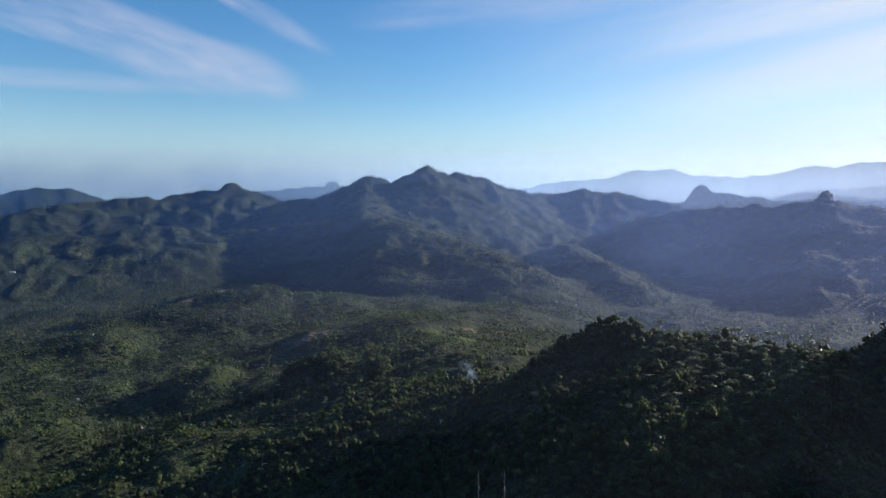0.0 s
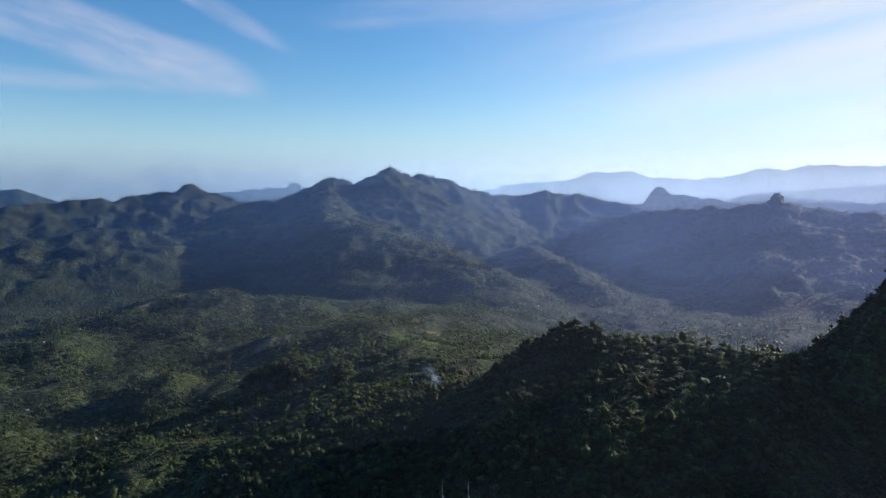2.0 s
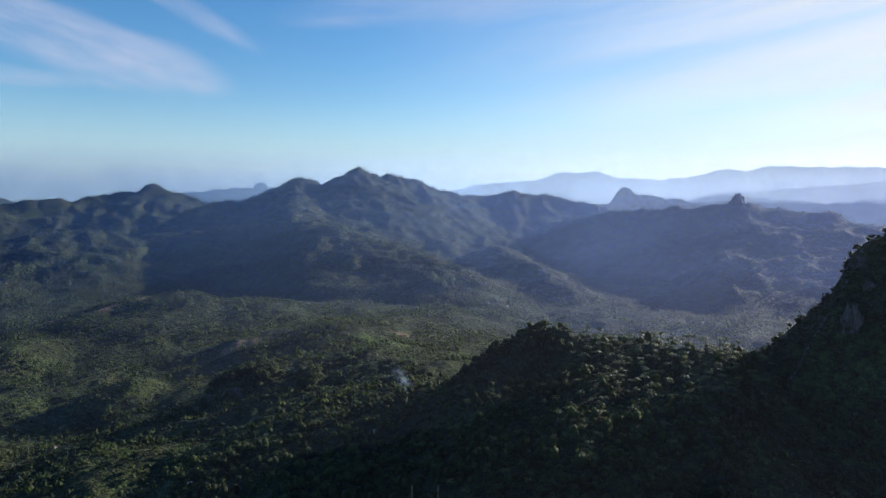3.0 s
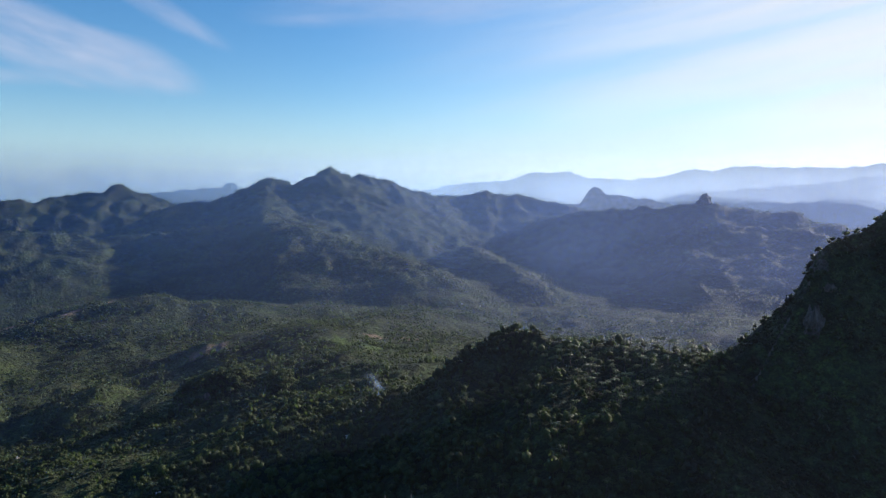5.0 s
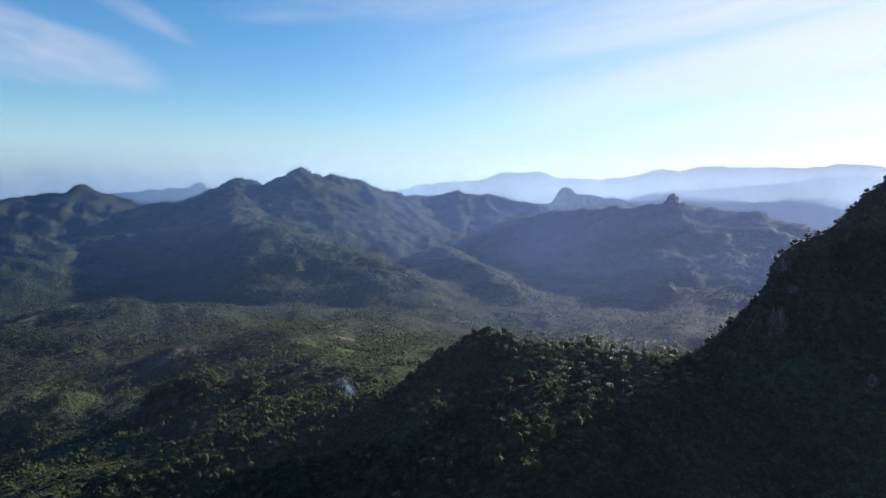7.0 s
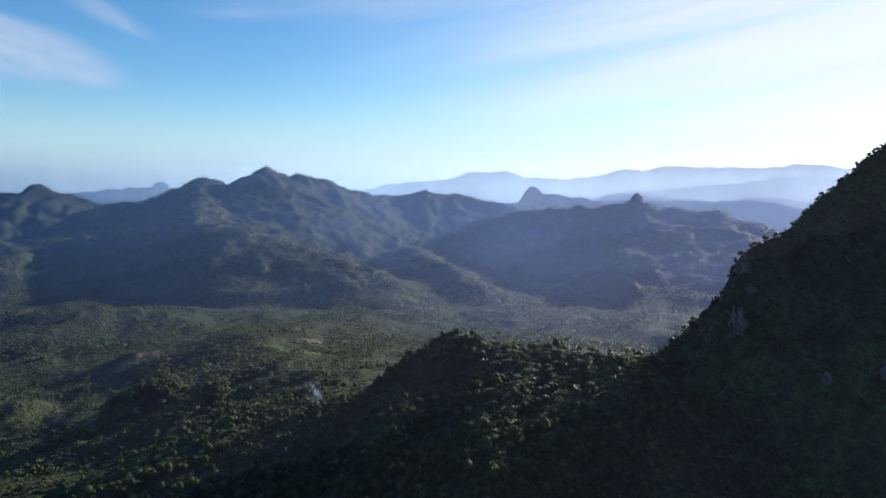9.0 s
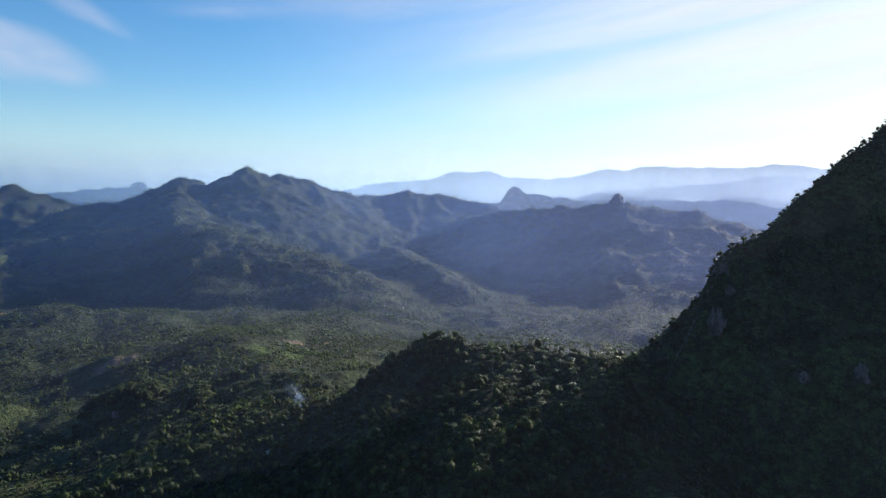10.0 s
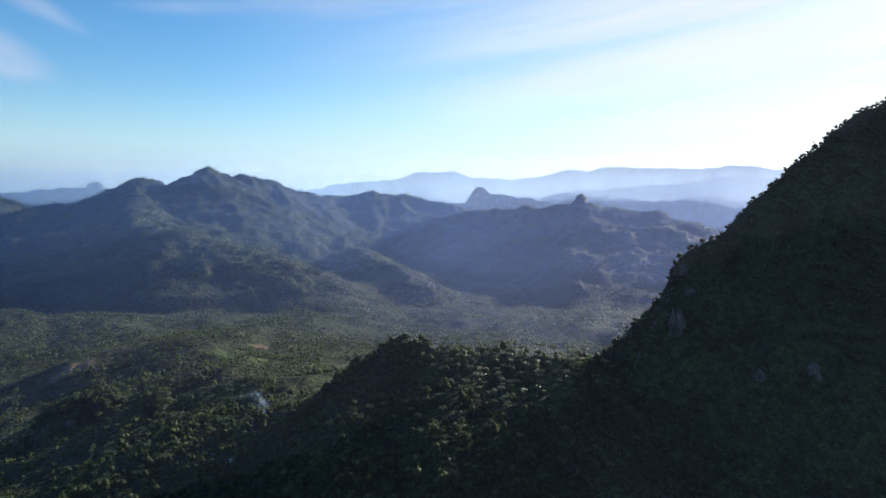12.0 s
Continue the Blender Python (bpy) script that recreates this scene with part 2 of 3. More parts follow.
SPUR_LEFT = [(-203, 2287, 192), (-383, 2314, 166), (-584, 2373, 144), (-735, 2382, 129)]
LEFT_CREST = [(-2225, 2432, 169), (-1996, 2625, 190), (-1810, 2756, 190), (-1632, 2866, 222), (-1497, 2996, 240), (-1322, 3078, 251), (-1215, 3153, 257), (-1123, 3209, 270), (-1025, 3242, 292), (-967, 3260, 321), (-883, 3262, 283), (-729, 3218, 234), (-628, 3136, 190)]
LOW_LEFT = [(-1596, 1914, 124), (-1374, 2080, 133), (-1166, 2203, 130), (-1009, 2336, 159), (-866, 2339, 148)]
PINNACLE_CREST = [(894, 2727, 133), (966, 2521, 182), (1020, 2375, 206), (1104, 2275, 223), (1188, 2193, 235), (1268, 2121, 240), (1334, 2068, 245), (1388, 2031, 246), (1440, 1994, 238), (1485, 1946, 222), (1569, 1869, 224), (1597, 1782, 206), (1641, 1692, 179), (1665, 1612, 130), (1723, 1414, 57)]
KNOLL = [(134, 478, 200), (143, 484, 209), (155, 480, 212), (171, 462, 210), (201, 423, 214), (227, 385, 221), (236, 363, 219), (247, 349, 216)]
# the last two CLIFF points are unseen, added to shade the near slope
CLIFF = [(291, 416, 199), (299, 410, 211), (310, 402, 223), (322, 393, 239), (331, 386, 255), (335, 383, 269), (339, 380, 281), (343, 377, 289), (347, 374, 295), (374, 377, 302), (390, 379, 309), (402, 380, 319), (418, 382, 331), (455, 391, 350), (499, 402, 370), (570, 419, 400), (609, 411, 421), (688, 397, 468), (780, 330, 480), (880, 200, 480)]
NORTH_SPUR = [(90, 500, 150), (90, 613, 134), (40, 780, 112), (30, 900, 96), (-30, 1060, 84), (200, 1300, 50), (330, 1500, 12)]
FOOT_RIDGE = [(-640, 1200, 34), (-511, 1334, 62), (-458, 1386, 76), (-390, 1408, 84), (-300, 1423, 78), (-150, 1430, 52), (60, 1500, 30)]
# knobs on the valley floor: place, height, size
MOUNDS = [(-152, 770, 22, 26), (-114, 774, 17, 21), (-52, 705, 12, 18), (-330, 905, 30, 60), (-300, 1450, 24, 130), (-560, 1150, 28, 90), (-430, 700, 22, 50), (-230, 590, 14, 60), (250, 1000, 14, 80)]
# the sheer west end of the limestone hill, shaped to fit the camera's view: metres across the view, height
WEST_WALL = ((-140, -53, -43, -30, -15, -3, 2, 6, 11, 17, 35, 46, 54, 65, 87, 140), (140, 197, 209, 221, 237, 253, 267, 279, 287, 293, 300, 307, 317, 329, 348, 900))
SHOULDER = [(110, 445, 182), (92, 380, 172), (72, 320, 162), (80, 260, 162), (140, 160, 178), (230, 40, 195), (300, -200, 230)]
KNOLL_SPUR = [(201, 423, 212), (158, 374, 204), (130, 333, 193), (122, 298, 182), (130, 230, 172)]
KNOLL_SPUR_EAST = [(240, 358, 215), (180, 310, 207), (185, 230, 195), (200, 150, 190)]
DOME_CREST = [(1273, 3683, 167), (1480, 3606, 188), (1556, 3575, 208), (1584, 3564, 268), (1602, 3556, 288), (1624, 3546, 294), (1645, 3537, 286), (1668, 3525, 262), (1753, 3483, 241), (1881, 3415, 226), (1959, 3371, 208), (2071, 3301, 161)]
FAR_RIGHT = [(586, 4712, 210), (919, 4660, 299), (1395, 4540, 343), (1500, 4507, 388), (1803, 4394, 401), (1928, 4341, 357), (2163, 4229, 340), (2344, 4131, 358), (2565, 3997, 418), (2657, 3936, 402), (2767, 3859, 435), (2861, 3790, 430), (3244, 3474, 419), (3447, 3272, 437), (3586, 3120, 413), (3692, 2994, 401), (3847, 2793, 346), (4144, 2328, 406), (4431, 1721, 370)]
LOW_RIGHT = [(2182, 3701, 142), (2282, 3642, 199), (2470, 3518, 215), (2617, 3410, 198), (2682, 3364, 218), (2868, 3205, 184), (3106, 2975, 176), (3348, 2700, 197)]
MESA_CREST = [(-1276, 4418, 203), (-1128, 4459, 257), (-939, 4503, 268), (-803, 4529, 288), (-689, 4548, 283), (-668, 4551, 286), (-597, 4561, 284), (-573, 4564, 278), (-383, 4584, 253), (-95, 4598, 202)]
FAR_LEFT = [(-2961, 3255, 275), (-2619, 3535, 238), (-2410, 3681, 250), (-2341, 3725, 268), (-2270, 3769, 291), (-2185, 3819, 280), (-2109, 3862, 289), (-2045, 3895, 251), (-1952, 3942, 219), (-1739, 4038, 143)]


def apron(x, y):
    """The valley floor, which rises in a long apron towards the near hills."""
    r = np.hypot(x, y)
    z = 30 * np.clip(1 - (r - 600) / 950, 0, 1.4)
    side = np.clip((np.arctan2(x, y) - radians(75)) / 0.5, 0, 1) + np.clip((radians(-50) - np.arctan2(x, y)) / 0.5, 0, 1)
    z = z + side * np.clip((r - 900) / 1500, 0, 1) * (120 + 220 * fbm(x, y, 900, 4))
    return z + 28 * fbm(x, y, 240, 4) * np.clip(r / 400, 0.3, 1) * np.clip((2600 - r) / 1200, 0.35, 1)


def land(x, y):
    z = apron(x, y)
    z = blend(z, ridge(x, y, SHOULDER, 0.6, 0.65, 0.8, 60), 8)
    z = blend(z, ridge(x, y, NORTH_SPUR, 0.27, 0.25, 0.7, 110, 20), 12)
    for mx, my, mh, mr in MOUNDS:
        z = z + mh * np.exp(-(((x - mx) ** 2 + (y - my) ** 2) / (mr * mr)) ** 2)
    z = blend(z, ridge(x, y, KNOLL, 1.3, 0.75, 0.5, 50, 8) - 6, 8)
    z = blend(z, ridge(x, y, KNOLL_SPUR, 0.5, 0.55, 0.6, 50, 8) - 4, 8)
    z = blend(z, ridge(x, y, KNOLL_SPUR_EAST, 0.4, 0.45, 0.6, 50, 8) - 4, 12)
    rock = ridge(x, y, CLIFF, 2.6, 0.9, 0.6, 60, 4) - 8
    # metres across the camera's line of sight to the hill, not true east
    east = x * 0.7547 - y * 0.6561 + 5 * gnoise(x / 23, y / 23)
    rock = np.minimum(rock, np.interp(east, *WEST_WALL) - 6)
    z = blend(z, rock, 5)
    far = np.hypot(x, y) > 1150
    xf, yf = x[far], y[far]
    zf = z[far]
    zf = blend(zf, ridge(xf, yf, MAIN_CREST, 0.5, 0.46, 1.4, 200, 10, 16) - 5, 25)
    zf = blend(zf, ridge(xf, yf, MAIN_RIB, 0.5, 0.85, 0.6, 150, 20) - 5, 15)
    zf = blend(zf, ridge(xf, yf, SPUR, 0.34, 0.6, 1.0, 190, 15) - 4, 25)
    west = np.maximum(0, -120 - (yf - 1690) * 0.117 - xf)      # the east slope stops at the rib
    zf = blend(zf, ridge(xf, yf, SPUR_EAST, 0.34, 0.29, 1.0, 190, 15) - 4 - 0.55 * west, 25)
    zf = blend(zf, ridge(xf, yf, SPUR_LEFT, 0.5, 0.3, 0.9, 190, 15) - 4, 45)
    zf = blend(zf, ridge(xf, yf, LEFT_CREST, 0.5, 0.4, 1.4, 180, 8, 18) - 5, 25)
    zf = blend(zf, ridge(xf, yf, LOW_LEFT, 0.4, 0.3, 1.2, 160, 20) - 4, 25)
    zf = blend(zf, ridge(xf, yf, PINNACLE_CREST[:8], 0.5, 0.56, 1.3, 170, 10, 10) - 4, 20)
    past = np.maximum(0, (xf - 1362) * -0.8 + (yf - 2050) * 0.6)      # the sunny slope stops at the rib below the pinnacle
    zf = blend(zf, ridge(xf, yf, PINNACLE_CREST[6:], 0.5, 0.3, 0.9, 150, 10, 6) - 4 - 0.6 * past, 20)
    zf = blend(zf, ridge(xf, yf, PINNACLE_RIB, 0.42, 0.75, 0.5, 120, 12) - 4, 20)
    zf = blend(zf, ridge(xf, yf, PINNACLE_RIB_EAST, 0.4, 0.65, 0.6, 120, 12) - 4, 20)
    zf = blend(zf, ridge(xf, yf, SPUR_RIB, 0.34, 0.6, 0.5, 110, 12) - 4, 20)
    zf = blend(zf, ridge(xf, yf, LOW_SPUR, 0.35, 0.35, 0.8, 120, 15) - 4, 20)
    zf = blend(zf, ridge(xf, yf, FOOT_RIDGE, 0.25, 0.22, 0.9, 90, 15) - 4, 14)
    bumps = fbm(xf, yf, 190, 5)
    fold = abs(gnoise(xf / 75 + 0.4 * bumps, yf / 75)) + 0.5 * abs(gnoise(xf / 34, yf / 34))
    zf = zf + (13 - 46 * abs(bumps) - 9 * fold) * np.clip((zf - 10) / 60, 0, 1) * np.clip((np.hypot(xf, yf) - 1150) / 500, 0, 1)
    z = z.copy()
    z[far] = zf
    r = np.hypot(x, y)
    rolling = 7.0 * fbm(x, y, 120, 3) * np.clip((r - 480) / 150, 0, 1) * np.clip((2000 - r) / 400, 0, 1)
    return z + rolling + 1.6 * fbm(x, y, 22, 2) + 5.0 * fbm(x, y, 38, 3) * ~far


def patch(x, y, cx, cy, a, b, turn):
    """1 inside a field of half-sizes a and b, soft at its ragged edge."""
    c, s = math.cos(radians(turn)), math.sin(radians(turn))
    u, v = ((x - cx) * c + (y - cy) * s) / a, (-(x - cx) * s + (y - cy) * c) / b
    return np.clip((1.15 - np.maximum(abs(u), abs(v)) + 0.5 * gnoise(x / 14, y / 14)) * 4, 0, 1)


SOIL = [(-190, 1070, 28, 22, 10), (112, 1036, 44, 13, 4), (-560, 1356, 60, 12, 8), (-500, 1472, 50, 10, 4)]
GRASS = [(38, 880, 13, 75, 24)]


def mesh_from(name, verts, faces, mat, smooth=True, **attributes):
    """A mesh from arrays: all faces have the same number of corners."""
    me = bpy.data.meshes.new(name)
    k = faces.shape[1]
    me.vertices.add(len(verts))
    me.vertices.foreach_set("co", np.asarray(verts, np.float32).ravel())
    me.loops.add(faces.size)
    me.loops.foreach_set("vertex_index", faces.astype(np.int32).ravel())
    me.polygons.add(len(faces))
    me.polygons.foreach_set("loop_start", np.arange(0, faces.size, k, dtype=np.int32))
    me.polygons.foreach_set("use_smooth", np.full(len(faces), smooth))
    for key, values in attributes.items():
        me.attributes.new(key, "FLOAT", "POINT").data.foreach_set("value", np.asarray(values, np.float32))
    me.update(calc_edges=True)
    me.materials.append(mat)
    return me


def quads(rows, cols):
    i = (np.arange(rows - 1)[:, None] * cols + np.arange(cols - 1)).ravel()
    return np.stack([i, i + 1, i + cols + 1, i + cols], 1)


def build_ground():
    az = np.radians(np.concatenate([np.linspace(-180, -44, 40, endpoint=False), np.linspace(-44, 68, 540, endpoint=False), np.linspace(68, 180, 34)]))
    r = np.concatenate([np.linspace(0.5, 190, 24), np.geomspace(195, 3700, 480), np.linspace(3760, 4985, 16)])
    rr, aa = np.meshgrid(r, az, indexing="ij")
    x, y = (rr * np.sin(aa)).ravel(), (rr * np.cos(aa)).ravel()
    z = land(x, y)
    soil = np.max([patch(x, y, *p) for p in SOIL], 0)
    grass = np.max([patch(x, y, *p) for p in GRASS], 0)
    faces = quads(len(r), len(az))[:, ::-1]
    ob = new("ground", mesh_from("ground", np.stack([x, y, z], 1), faces, GROUND, soil=soil, grass=grass))
    tagged(ob, "green forested valley and mountain slopes with scrub and clearings", "ground", kind="structure")


def build_mountain(name, crest, slope, label, ribs=1.0, wave=260.0, round_r=6.0, depth=620):
    """A far mountain range as a body of its own along its crest."""
    c = np.array(crest, float)
    az, rad = np.arctan2(c[:, 0], c[:, 1]), np.hypot(c[:, 0], c[:, 1])
    a = np.linspace(az.min() - 0.1, az.max() + 0.1, int((az.max() - az.min() + 0.2) / 0.0022))
    r = np.concatenate([np.linspace(-depth, -60, 50, endpoint=False), np.linspace(-60, 60, 25), np.linspace(75, min(depth, 4985 - rad.max()), 8)])
    rr, aa = np.meshgrid(r, a, indexing="ij")
    rr = rr + np.interp(aa, az, rad)
    x, y = (rr * np.sin(aa)).ravel(), (rr * np.cos(aa)).ravel()
    z = ridge(x, y, crest, slope, slope, ribs, wave, round_r) + 15 * fbm(x, y, 75, 4)
    z = np.maximum(z, -60)
    ob = new(name, mesh_from(name, np.stack([x, y, z], 1), quads(len(r), len(a))[:, ::-1], GROUND))
    return tagged(ob, label, "mountain", kind="structure")


def build_haze_sheet(r0, density, top=430.0, seed=0):
    """A see-through sheet curved round the camera that stands in for haze, denser low down, gone above and faded out
    near the ground.
    """
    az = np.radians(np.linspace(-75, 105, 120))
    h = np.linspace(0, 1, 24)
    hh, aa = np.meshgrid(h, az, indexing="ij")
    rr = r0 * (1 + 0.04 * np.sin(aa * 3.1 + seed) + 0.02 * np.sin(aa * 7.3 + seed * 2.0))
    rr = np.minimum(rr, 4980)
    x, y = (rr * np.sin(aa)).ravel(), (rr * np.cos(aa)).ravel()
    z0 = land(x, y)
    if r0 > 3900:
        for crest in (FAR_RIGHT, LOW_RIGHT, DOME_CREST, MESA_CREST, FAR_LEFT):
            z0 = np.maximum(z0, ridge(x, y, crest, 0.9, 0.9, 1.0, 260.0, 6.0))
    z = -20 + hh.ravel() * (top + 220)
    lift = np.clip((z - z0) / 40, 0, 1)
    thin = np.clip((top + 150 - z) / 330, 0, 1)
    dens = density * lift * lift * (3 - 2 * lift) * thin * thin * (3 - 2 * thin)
    # weight of the painted sun-side tone, growing with azimuth
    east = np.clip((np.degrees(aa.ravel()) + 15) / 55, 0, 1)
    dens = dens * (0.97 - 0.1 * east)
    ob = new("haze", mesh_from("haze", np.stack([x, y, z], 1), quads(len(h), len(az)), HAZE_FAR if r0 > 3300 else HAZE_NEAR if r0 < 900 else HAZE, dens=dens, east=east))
    tagged(ob, "thin see-through sheet standing in for bluish haze across the valley", "haze", kind="structure")


build_ground()
build_mountain("mountain_dome", DOME_CREST, 1.7, "hazy blue ridge with a rounded rock dome")
build_mountain("mountain_far_right", FAR_RIGHT, 1.2, "pale blue distant mountain range in haze")
build_mountain("mountain_low_right", LOW_RIGHT, 0.8, "pale blue low distant ridge in haze")
build_mountain("mountain_mesa", MESA_CREST, 2.0, "pale blue distant ridge with a flat-topped block")
build_mountain("mountain_far_left", FAR_LEFT, 0.9, "blue distant ridge in haze")
# see-through sheets ringed about the camera, standing in for haze over distance
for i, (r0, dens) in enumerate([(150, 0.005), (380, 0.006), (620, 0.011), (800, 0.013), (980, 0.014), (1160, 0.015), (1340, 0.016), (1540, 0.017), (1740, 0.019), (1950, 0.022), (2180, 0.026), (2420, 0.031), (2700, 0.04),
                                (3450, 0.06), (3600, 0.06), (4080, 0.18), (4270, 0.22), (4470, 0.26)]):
    build_haze_sheet(r0, dens, seed=i * 1.7)


# ---- trees ----
def tri_mesh(parts):
    """Joins (verts, tris) pairs."""
    vs, fs, k = [], [], 0
    for v, f in parts:
        vs.append(np.asarray(v, float))
        fs.append(np.asarray(f, int) + k)
        k += len(v)
    return np.concatenate(vs), np.concatenate(fs)


def ico(level=0):
    bm = bmesh.new()
    bmesh.ops.create_icosphere(bm, subdivisions=level + 1, radius=1)
    v = np.array([p.co[:] for p in bm.verts])
    f = np.array([[q.index for q in p.verts] for p in bm.faces])
    bm.free()
    return v, f


def tube(pts, radii, sides=5):
    pts, vs = np.asarray(pts, float), []
    for p, r in zip(pts, radii):
        for i in range(sides):
            a = 2 * math.pi * i / sides
            vs.append((p[0] + r * math.cos(a), p[1] + r * math.sin(a), p[2]))
    fs = []
    for j in range(len(pts) - 1):
        for i in range(sides):
            a, b = j * sides + i, j * sides + (i + 1) % sides
            fs += [(a, b, b + sides), (a, b + sides, a + sides)]
    return np.array(vs), np.array(fs)


OCTA = (np.array([(1, 0, 0), (0, 1, 0), (-1, 0, 0), (0, -1, 0), (0, 0, 1), (0, 0, -1)], float), np.array([(0, 1, 4), (1, 2, 4), (2, 3, 4), (3, 0, 4), (1, 0, 5), (2, 1, 5), (3, 2, 5), (0, 3, 5)]))


BALL0 = ico(0)

def tufts(rng, c, size, count, k0, k1):
    """Small tufts of leaves that stand out of a mass."""
    parts = []
    for j in range(count):
        d = rng.normal(size=3)
        d[2] = abs(d[2]) * 0.9 - 0.3
        d /= np.linalg.norm(d)
        p = c + d * size * rng.uniform(0.82, 1.16)
        n = d + rng.normal(size=3) * 0.38
        n /= np.linalg.norm(n)
        u = np.cross(n, rng.normal(size=3))
        u /= np.linalg.norm(u)
        w = np.cross(n, u)
        k = rng.uniform(k0, k1)
        parts.append(([p + u * k, p + w * k * 0.7 + n * k * 0.5, p - u * k, p - w * k * 0.7 - n * k * 0.3], [(0, 1, 2), (0, 2, 3)]))
    return parts


def tuft_ball(rng, c, size, count, k0, k1, core):
    """A dark inner mass with many small tufts of leaves around it, which mostly face outwards."""
    parts = [(c + core[0] * size * 0.86 * rng.uniform(0.85, 1.1, (len(core[0]), 1)) * (1, 1, 0.9), core[1])]
    return parts + tufts(rng, c, size, count, k0, k1)


def broad_crown(rng, lobes, tuft, k0, k1, core, tall=1.0):
    """A crown about one metre across, standing on z = 0: lobes of leaves with tufts and gaps."""
    parts = []
    for i in range(lobes):
        a, rad = 2.4 * i + rng.uniform(0, 1), 0.0 if i == 0 else rng.uniform(0.14, 0.3)
        c = np.array([rad * math.cos(a), rad * math.sin(a), rng.uniform(0.38, 0.62) if i else 0.6])
        size = (0.42, 0.3, 0.27, 0.25, 0.24, 0.22)[lobes - 1] * (rng.uniform(0.75, 1.0) if i else 1.08)
        parts += tuft_ball(rng, c, size, tuft, k0, k1, core)
    v, f = tri_mesh(parts)
    return v * (1, 1, tall), f


def palm_crown(rng, fronds, segs, folded):
    """A head of arching fronds, of radius 1 about the origin."""
    parts = []
    for i in range(fronds):
        a = 2.399 * i + rng.uniform(-0.2, 0.2)
        rise = rng.uniform(0.5, 1.5) * (1 - 0.6 * i / fronds) + 0.15
        ln = rng.uniform(0.85, 1.1)
        out = np.array([math.cos(a), math.sin(a), 0.0])
        side = np.array([-math.sin(a), math.cos(a), 0.0])
        spine = [out * ln * t * (1 - 0.12 * t) + np.array([0, 0, ln * (rise * t - (0.4 + 0.6 * rise) * t * t)]) for t in np.linspace(0, 1, segs + 1)]
        wide = [0.02 + 0.085 * math.sin(math.pi * min(1, t * 0.85 + 0.12)) for t in np.linspace(0, 1, segs + 1)]
        drop = np.array([0, 0, -1.0])
        vs, fs = [], []
        for p, w in zip(spine, wide):
            vs += [p + side * w + drop * w * 0.45, p, p - side * w + drop * w * 0.45] if folded else [p + side * w, p - side * w]
        m = 3 if folded else 2
        for j in range(segs):
            for q in range(m - 1):
                k = j * m + q
                fs += [(k, k + 1, k + m + 1), (k, k + m + 1, k + m)]
        parts.append((vs, fs))
    return tri_mesh(parts)


def scatter(rng, count, r0, r1, az0, az1):
    r = np.sqrt(rng.uniform(r0 * r0, r1 * r1, count))
    a = np.radians(rng.uniform(az0, az1, count))
    return r * np.sin(a), r * np.cos(a)


def planted(name, label, variants, x, y, wide, high, mat, rng, sink=0.0):
    """Many plants of a kind, joined into one mesh; wide and high scale the variants."""
    z = land(x, y) - sink
    vs, fs, tints, k = [], [], [], 0
    which = rng.integers(0, len(variants), len(x))
    spin = rng.uniform(0, 2 * np.pi, len(x))
    tone = np.clip(0.5 + 0.9 * fbm(x, y, 70, 2) + rng.normal(0, 0.24, len(x)), 0, 1)
    for i, (v, f) in enumerate(variants):
        m = which == i
        c, s = np.cos(spin[m])[:, None], np.sin(spin[m])[:, None]
        vx = (v[:, 0] * c - v[:, 1] * s) * wide[m][:, None] + x[m][:, None]
        vy = (v[:, 0] * s + v[:, 1] * c) * wide[m][:, None] + y[m][:, None]
        vz = v[:, 2] * high[m][:, None] + z[m][:, None]
        vs.append(np.stack([vx, vy, vz], 2).reshape(-1, 3))
        fs.append((f[None] + (np.arange(m.sum()) * len(v))[:, None, None]).reshape(-1, 3) + k)
        tints.append(np.repeat(tone[m], len(v)))
        k += m.sum() * len(v)
    ob = new(name, mesh_from(name, np.concatenate(vs), np.concatenate(fs), mat, smooth=True, tint=np.concatenate(tints)))
    return tagged(ob, label, "trees", kind="stuff")


def clearing(x, y):
    return np.maximum(np.max([patch(x, y, *p) for p in SOIL], 0), np.max([patch(x, y, *p) for p in GRASS], 0)) > 0.3


def palm_grove(x, y):
    return (np.hypot(x - 212, (y - 392) * 0.8) < 62) & (x + y < 660)


rng = np.random.default_rng(11)
NEAR_TREES = [broad_crown(rng, 1 + i % 3, (34, 17, 11)[i % 3], 0.04, 0.075, BALL0, rng.uniform(0.9, 1.3)) for i in range(12)]
MID_TREES = [broad_crown(rng, 1 + i % 2, (8, 3)[i % 2], 0.13, 0.22, OCTA, rng.uniform(0.8, 1.3)) for i in range(10)]
FAR_TREES = [((OCTA[0] * rng.uniform(0.8, 1.2, (6, 1)) * (0.5, 0.5, 0.45) + (0, 0, 0.35))[:5], OCTA[1][:4]) for i in range(6)]
TRUNK = tube([(0, 0, -0.05), (0.01, 0, 0.25), (0, 0.01, 0.6)], (0.03, 0.022, 0.015), 3)
NEAR_TREES = [tri_mesh([c, TRUNK]) for c in NEAR_TREES]


